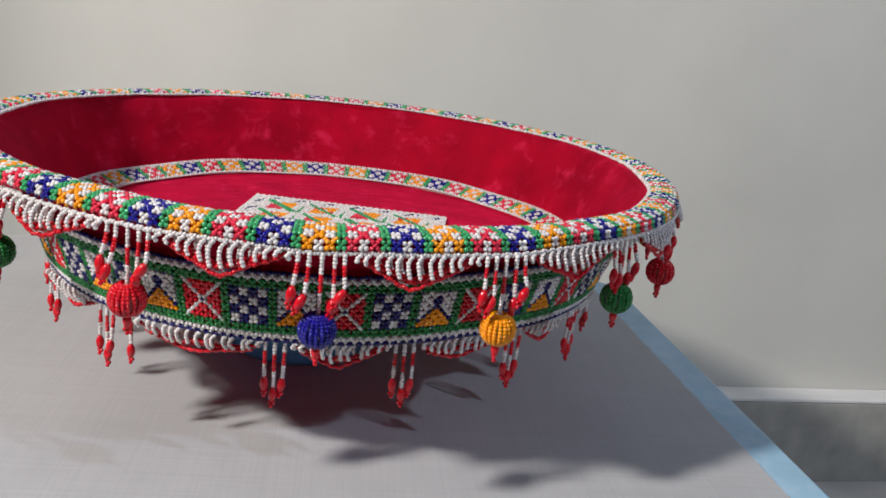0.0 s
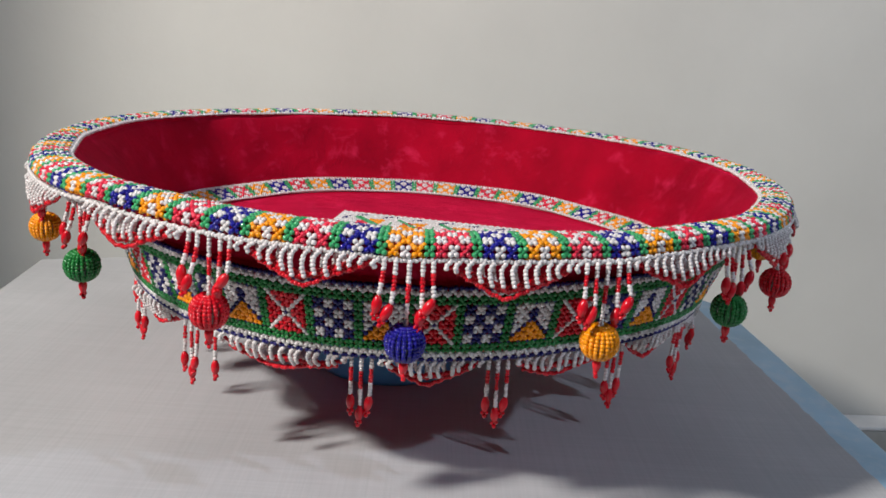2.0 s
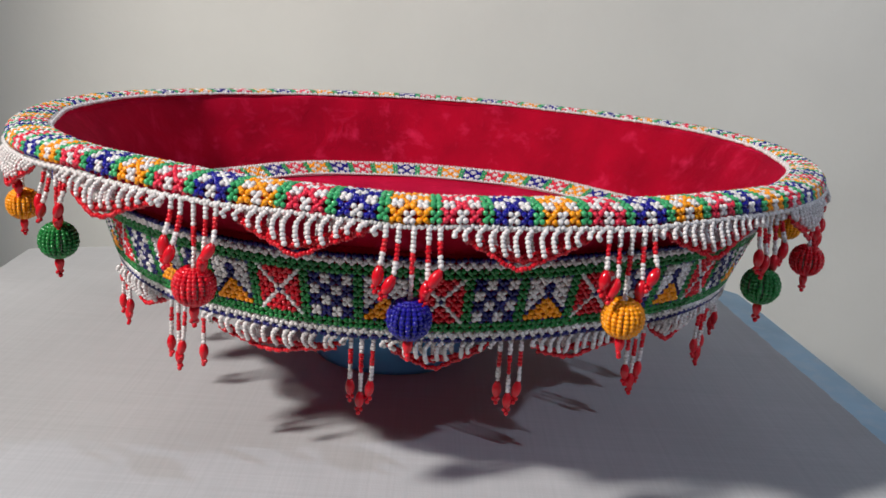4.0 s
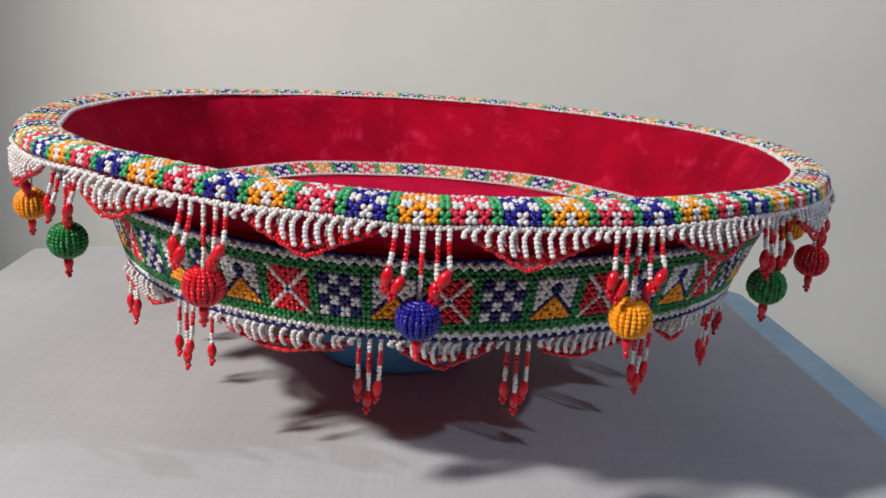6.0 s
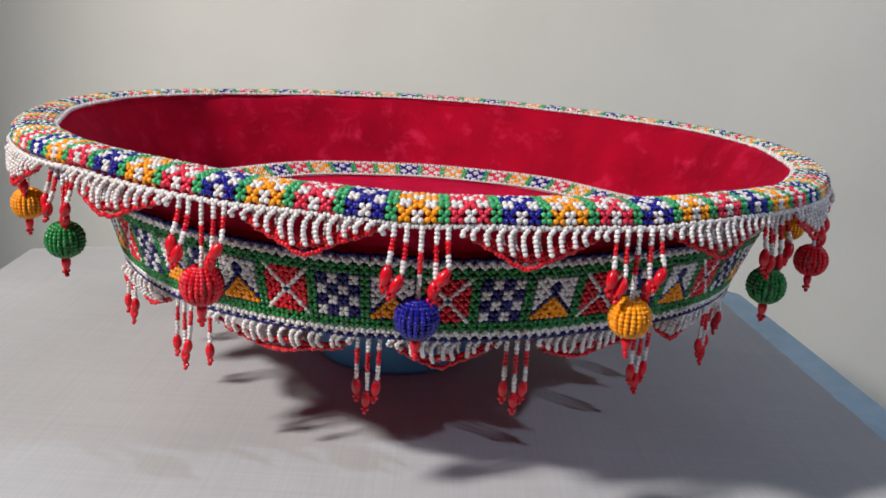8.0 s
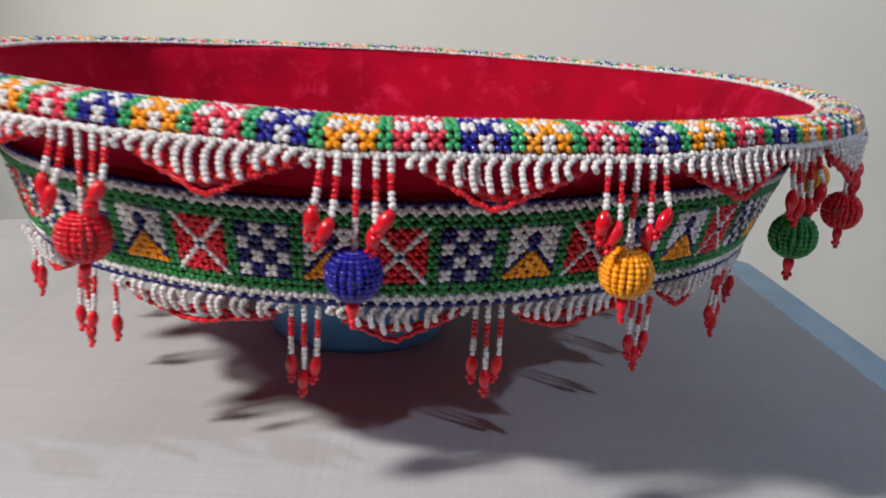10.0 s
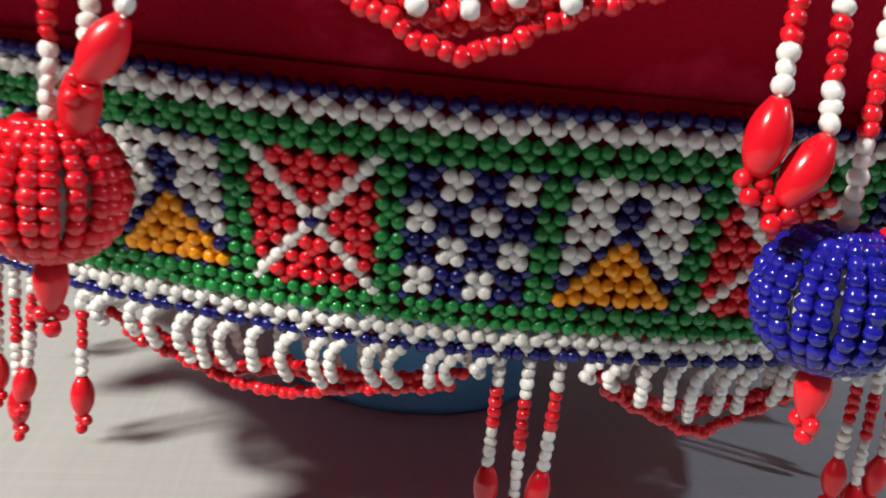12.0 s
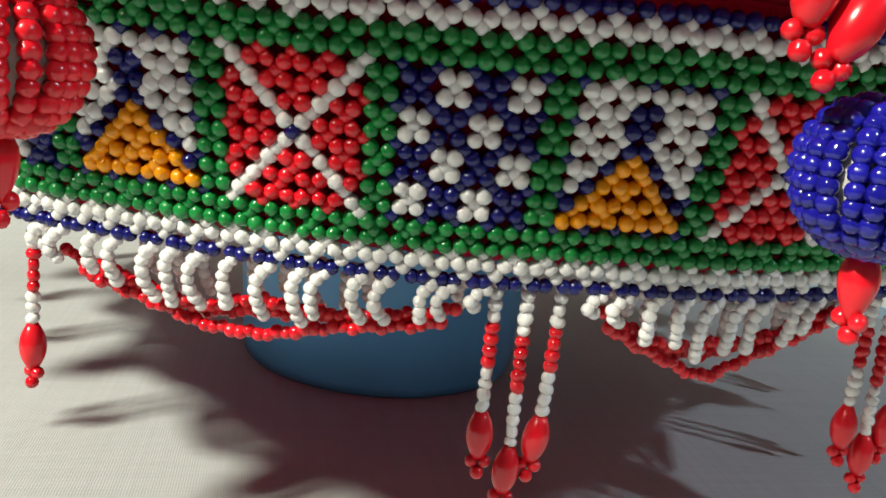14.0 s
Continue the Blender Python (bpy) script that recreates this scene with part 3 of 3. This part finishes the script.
BALLS = {c: bead_ball(c) for c in (RED, BLUE, GREEN, GOLD)}
CORE = lathe("ball_core", [(0.0001, 0.0079), (0.0033, 0.0074), (0.0063, 0.0049), (0.0078, 0.0), (0.0063, -0.0049), (0.0033, -0.0074), (0.0001, -0.0079)], 20, closed=False)
BALL_NAME = {RED: "red", BLUE: "blue", GREEN: "green", GOLD: "golden yellow"}


def ring_pose(theta, r, z):
    """Local x runs along the ring, to the right as seen from outside; local y inwards."""
    return Matrix.Translation((r * math.cos(theta), r * math.sin(theta), z)) @ Matrix.Rotation(theta + math.pi / 2, 4, "Z")


W, R_ = WHITE, RED
# angle round the ring, colour of the ball, radius at which it hangs, beads on the middle string
PENDANTS = [(-89.3, BLUE, 0.2588, 17), (-68.4, GOLD, 0.2600, 17), (-46.9, GREEN, 0.2562, 16), (-27.0, RED, 0.2552, 17), (-5, GOLD, 0.253, 17), (18, BLUE, 0.252, 17), (41, RED, 0.252, 16), (64, GREEN, 0.252, 17),
            (87, GOLD, 0.252, 16), (110, BLUE, 0.252, 17), (133, RED, 0.252, 17), (156, GREEN, 0.252, 17), (178.5, BLUE, 0.252, 16), (-154.9, GOLD, 0.2505, 16), (-132.8, GREEN, 0.2538, 16), (-110.5, RED, 0.2585, 16)]
RING_R, RING_Z = 0.2583, 0.0423
HANG_Z = 0.0430
SIDE_STRINGS = ((-0.0114, [(W, 3), (R_, 3), (W, 3)], (-0.0014, -0.003), 4), (-0.0060, [(W, 4), (R_, 4), (W, 3)], (-0.0014, -0.004), 24),
                (0.0060, [(W, 4), (R_, 4), (W, 4)], (0.0002, -0.002), 6), (0.0110, [(W, 3), (R_, 3), (W, 3)], (0.0012, -0.004), 30))
for deg, colour, far_out, count in PENDANTS:
    rnd = random.Random(int(deg * 10))
    bends = [(x + rnd.uniform(-0.0004, 0.0004), pat, (bend[0] + rnd.uniform(-0.0006, 0.0006), bend[1]), tilt + rnd.uniform(-5, 5)) for x, pat, bend, tilt in SIDE_STRINGS]
    centre = strand_line(count, (0, 0))
    threads = [[p + Vector((x, 0, 0)) for p in strand_line(sum(k for c, k in pat), bend)] for x, pat, bend, tilt in bends] + [centre]
    pend = part("pendant", tube(threads), THREAD, bowl, "hanging bead pendant with a %s beaded ball" % BALL_NAME[colour])
    pend.matrix_basis = ring_pose(radians(deg), far_out, HANG_Z + rim_lift(radians(deg)))
    for x, pat, bend, tilt in bends:
        hang(pend, x, pat, bend, OVAL, tilt)
    hang(pend, 0.0, [(W, 6), (R_, 5), (W, count - 11)], (0, 0), None, 0)
    m = Matrix.Translation(centre[-1] + Vector((0, 0, -0.0082))) @ Matrix.Rotation(rnd.uniform(0, 6), 4, "Z")
    for nm, data, mats, off in (("core", CORE, PITH, 0.0), ("tail", TAIL, BEADS[RED], -0.0083), ("knot", KNOT, BEADS, -0.0155)):
        part(nm, data, mats, pend).matrix_basis = m @ Matrix.Translation((0, 0, off))
    if -135 < deg < -40:
        P, D = ball_places()
        turn = np.array(m.to_3x3())
        single_beads(P @ turn.T + np.array(m.translation), D @ turn.T, 0.00126, [colour] * len(P), pend, ONE_BEAD, 0.05)
    else:
        part("ball", BALLS[colour], BEADS, pend, kind="stuff").matrix_basis = m


def scallop(span, depth, teeth, seed, lean, loose, out_by):
    """Looped white teeth over a red scalloped edge, hanging from a line of beads; x runs along it, y inwards."""
    rnd = random.Random(seed)
    out = []
    x0 = -span / 2
    step = span / teeth
    peak = rnd.uniform(0.38, 0.46)
    lopsided = loose > 0.5 and seed % 2 == 0

    def env(s):
        if lopsided:
            return depth * float(np.interp(s, [0, 0.08, 0.30, 0.38, 0.48, 0.70, 0.86, 0.95, 1.0], [0.15, 0.50, 0.88, 1.0, 0.86, 0.74, 0.58, 0.34, 0.1]))
        q = (s - peak) / (peak if s < peak else 1 - peak)
        return depth * max(0.0, 1 - abs(q) ** (1.05 + 0.6 * loose))

    for k in range(teeth):
        s = (k + 0.5) / teeth
        x = x0 + span * s
        d = max(env(s) * rnd.uniform(1.0 - 0.16 * loose, 1.03) - 0.0006 - 0.0019 * math.exp(-((s - peak) / 0.13) ** 2) * (1 - loose), 0.0026)
        for back in (0, 1):
            if back and rnd.random() < (0.58 if lopsided else 0.22):
                continue
            xo = x + (0.45 * step if back else 0) + rnd.uniform(-0.0005, 0.0005) * (1 + loose)
            dd = d * (0.93 if back else 1.0)
            bow = rnd.uniform(0.2 - 0.5 * loose, 0.9) * (0.0006 + 0.0008 * loose)
            hook = rnd.uniform(-0.15, 0.32) * step * loose
            y = (0.0066 if lopsided else 0.0036) if back else -0.0006
            line = [(xo + step * 0.46, y * 0.4, -0.0002), (xo + step * 0.20, y - 0.0004, -0.0006)]
            line += [(xo - bow * math.sin(math.pi * q) + lean * q * q * dd + hook * max(0.0, q - 0.65) / 0.35, y - out_by * dd * q - 0.0012 * math.sin(math.pi * q) * (0 if back else 1), -0.0012 - dd * q) for q in (0.2, 0.4, 0.6, 0.8, 1.0)]
            out.append(("fringe_tooth", [(line, WHITE)]))
    red = []
    sag = peak + 0.05 if loose > 0.5 else rnd.uniform(0.38, 0.55)
    for row, (dz, y) in enumerate(((-0.0012, 0.0016), (0.0006, 0.0010), (-0.0004, 0.0034), (-0.0026, 0.0030))[:3 if loose > 0.5 else 4]):
        pts = []
        for q in np.linspace(0.06 + 0.05 * row, 0.94 - 0.04 * row, 70):
            droop = 0.0022 * math.exp(-((q - sag) / 0.11) ** 2) if row == 1 else 0.0
            lift = 0.0018 * loose * math.exp(-((q - sag) / 0.10) ** 2) if row == 0 else 0.0
            pts.append((x0 + span * q + lean * env(q) * 0.8, y - out_by * env(q), -0.0010 - env(q) - dz * min(1, env(q) / 0.006) - droop + lift + 0.0004 * math.sin(q * teeth * 6.28 + row * 2)))
        red.append((pts, RED))
    out.append(("scallop_edge", red))
    return out


def scallop_meshes(span, depth, teeth, seed, lean, loose, out_by):
    made = []
    for name, lines in scallop(span, depth, teeth, seed, lean, loose, out_by):
        P, D, C = [], [], []
        for line, colour in lines:
            a, b = along(line, PITCH * (0.95 if colour == RED else 0.98))
            P.append(a)
            D.append(b)
            C += [colour] * len(a)
        made.append((name, bead_mesh(name, np.concatenate(P), np.concatenate(D), 0.00122, C, NEAR, 0.05, 0.1)))
    return made


# upper fringe: a scallop between each two pendants; the pieces follow the ring tooth by tooth
def bend_mesh(me, r, rise=None):
    """Bends a strip built along x onto a ring of radius r; rise gives the height along it."""
    n = len(me.vertices)
    co = np.empty(n * 3)
    me.vertices.foreach_get("co", co)
    co = co.reshape(-1, 3)
    a = co[:, 0] / r
    rr = r - co[:, 1]
    new_co = np.stack([rr * np.sin(a), r - rr * np.cos(a), co[:, 2] + (rise(a) if rise else 0.0)], 1)
    me.vertices.foreach_set("co", new_co.reshape(-1))
    me.update()
    return me


degs = sorted(p[0] for p in PENDANTS)
for k, d in enumerate(degs):
    nxt = degs[(k + 1) % len(degs)] + (360 if k == len(degs) - 1 else 0)
    mid = radians((d + nxt) / 2)
    row_x = np.linspace(-0.0500, 0.0500, 90)
    line = [(x, 0, 0.0011 * abs(math.sin(x / 0.0720 * 13 * math.pi))) for x in row_x]
    Q, D = along(line, PITCH)

    def rise(a, mid=mid):
        return rim_lift(mid + a)

    f = part("fringe", bend_mesh(bead_mesh("fringe", Q, D, 0.00122, [WHITE] * len(Q)), RING_R, rise), BEADS, bowl, "white looped bead fringe with a red scalloped edge")
    f.matrix_basis = ring_pose(mid, RING_R, RING_Z)
    span = 0.0720 * (nxt - d) / 22.2
    for nm, me in scallop_meshes(span, 0.0128, 13, 20 + k, 0.12, 0.25, 0.35):
        part(nm, bend_mesh(me, RING_R, rise), BEADS, f)

# lower tassels and fringe under the band
TASSELS = [-168, -146.0, -124.6, -95.3, -75.8, -55.5, -36, -18, 0, 20, 40, 60, 80, 100, 120, 140, 159, 178]
LOW_R, LOW_Z, WIDE = 0.2126, -0.0230, 0.00199


def low_rise(a):
    """The lower edge of the band climbs and falls with it."""
    u = (np.degrees(a) - math.degrees(TH0) + 180) % 360 - 180
    return (0.75 - band_sway(np.radians(u) / DU)) * SV * 0.8



THREE = ((-0.0052, [(W, 4), (R_, 4), (W, 4)], -0.0004, -2), (0.0, [(W, 5), (R_, 5), (W, 5)], 0.0004, 3), (0.0055, [(W, 4), (R_, 4), (W, 4)], -0.0003, 8))
for deg in TASSELS:
    rnd = random.Random(int(deg * 7) + 3)
    bends = [(x, pat, (bx + rnd.uniform(-0.0008, 0.0008), rnd.uniform(-0.001, 0.001)), tilt + rnd.uniform(-5, 5)) for x, pat, bx, tilt in THREE + (((0.0196, [(W, 4), (R_, 4), (W, 3)], 0.0006, 0),) if deg == -124.6 else ())]
    t = part("tassel", tube([[p + Vector((x, 0, 0)) for p in strand_line(sum(k for c, k in pat), bend, WIDE)] for x, pat, bend, tilt in bends]), THREAD, bowl,
             "tassel of three bead strings ending in long red beads")
    t.matrix_basis = ring_pose(radians(deg), 0.2085 if deg == -124.6 else LOW_R - 0.0008 - float(wall_draw(radians(deg), -0.02)), LOW_Z + 0.0010 + low_rise(radians(deg)))
    for x, pat, bend, tilt in bends:
        hang(t, x, pat, bend, OVAL_SMALL, tilt, WIDE)
for k, d in enumerate(TASSELS):
    nxt = TASSELS[(k + 1) % len(TASSELS)] + (360 if k == len(TASSELS) - 1 else 0)
    d = -120.5 if d == -124.6 else d
    gap = radians(nxt - d) * LOW_R - (0.0155 if d != -120.5 else 0.0115)
    fr = scallop_meshes(gap, 0.0118, max(6, round(gap / 0.0050)), 50 + k, 0.10, 1.0, -0.28)
    parent = None
    mid = radians((d + nxt) / 2)

    def rise(a, mid=mid):
        return low_rise(mid + a)

    for nm, me in reversed(fr):
        bend_mesh(me, LOW_R, rise)
        if parent is None:
            parent = part("lower_fringe", me, BEADS, bowl, "short white bead fringe with a red scalloped edge")
            parent.matrix_basis = ring_pose(mid, LOW_R - float(wall_draw(mid, -0.02)), LOW_Z - 0.0006)
        else:
            part(nm, me, BEADS, parent)

# ---- inside: beaded trim ring and the panel on the floor ----
TRIM_R, TRIM_Z, TRIM_FALL = 0.2048, -0.0078, 0.0084


def trim_drawn(a, r, z):
    return r - float(wall_draw(a, -0.01)) * (math.sin(a) < 0), z


trim_ring = part("inner_trim", lathe("inner_trim", [(TRIM_R, TRIM_Z), (TRIM_R - 0.0172, TRIM_Z - TRIM_FALL * 0.84), (TRIM_R - 0.0176, TRIM_Z - TRIM_FALL * 0.84 - 0.0012), (TRIM_R + 0.0005, TRIM_Z - 0.0010)], 160, wob=trim_drawn), THREAD, bowl, "sloping beaded trim round the velvet floor")
TRIM_N = 60 * 16
cells = [(u, j) for u, j, c in lattice(0, TRIM_N, -1, 13)]


def trim_colour(u, j):
    k, i = divmod(u, 16)
    if j <= 0 or j >= 12:
        return WHITE
    if i <= 1 or i == 15:
        return LIT_GREEN
    for a, b in ((8, 4), (4, 8), (12, 8), (8, 12), (4, 0), (12, 0)):
        if abs(i - a) <= 1 and abs(j - b) <= 1:
            return WHITE
    return (BLUE, GOLD, ROSE)[k % 3]


tu, tj = np.array([c[0] for c in cells]), np.array([c[1] for c in cells])
ta = tu * 2 * math.pi / TRIM_N + 0.03
tr = TRIM_R - 0.0010 - (tj + 0.4 * np.sin(ta * 11)) * 0.00132
tz = TRIM_Z + 0.0006 - (TRIM_R - tr) * TRIM_FALL / 0.0205 + 0.0004 * np.sin(ta * 7)
tr = tr - wall_draw(ta, -0.01) * (np.sin(ta) < 0)
part("beadwork", bead_mesh("beadwork", np.stack([tr * np.cos(ta), tr * np.sin(ta), tz], 1), np.stack([-np.sin(ta), np.cos(ta), 0 * ta], 1), 0.00126, [trim_colour(u, j) for u, j in cells], FAR), BEADS, trim_ring, kind="stuff")

PANEL = Matrix.Translation((0.007, -0.0035, -0.0160)) @ Matrix.Rotation(radians(-9.3), 4, "Z")
panel = part("beaded_panel", box_bm(-0.083, 0.083, -0.080, 0.080, -0.0013, 0.0, 0.0004), THREAD, bowl, "square white beadwork panel with coloured diamonds")
panel.matrix_basis = PANEL


def panel_colour(u, j):
    """White ground with navy notches at the border, green bars, gold leaves and red lozenges."""
    edge = min(u, 126 - u, j, 104 - j)
    if edge < 4:
        return WHITE
    if edge < 9:
        return DEEP if (u + j) % 18 < 9 - edge else WHITE
    a, b = (u - 9) % 27 - 13, (j - 9) % 22 - 11
    k = ((u - 9) // 27 + (j - 9) // 22) % 2
    if abs(a - b) <= 2 and abs(a) < 12:
        return LIT_GREEN
    d = abs(a + b) / 17 + abs(a - b) / 24
    if k == 0 and d < 0.75:
        return GOLD if a > b else ROSE
    if k == 1 and 0.25 < d < 0.70:
        return ROSE if a * b > 0 else GOLD
    if d > 1.25:
        return LIT_GREEN if a > 0 else WHITE
    return WHITE


cells = [(u, j) for u, j, c in lattice(0, 127, 0, 104)]
pu, pj = np.array([c[0] for c in cells]), np.array([c[1] for c in cells])
pp = np.stack([-0.0815 + pu * 0.00130, 0.0785 - pj * 0.0015, np.full(len(pu), 0.0006)], 1)
part("beadwork", bead_mesh("beadwork", pp, np.tile((1.0, 0, 0), (len(pp), 1)), 0.00118, [panel_colour(u, j) for u, j in cells], FAR), BEADS, panel, kind="stuff")

# ---- separate beads nearest the eye ----
single_beads(*BAND_NEAR[:2], 0.00136, BAND_NEAR[2], band)
single_beads(*RIM_NEAR[:2], 0.00136, RIM_NEAR[2], rim)
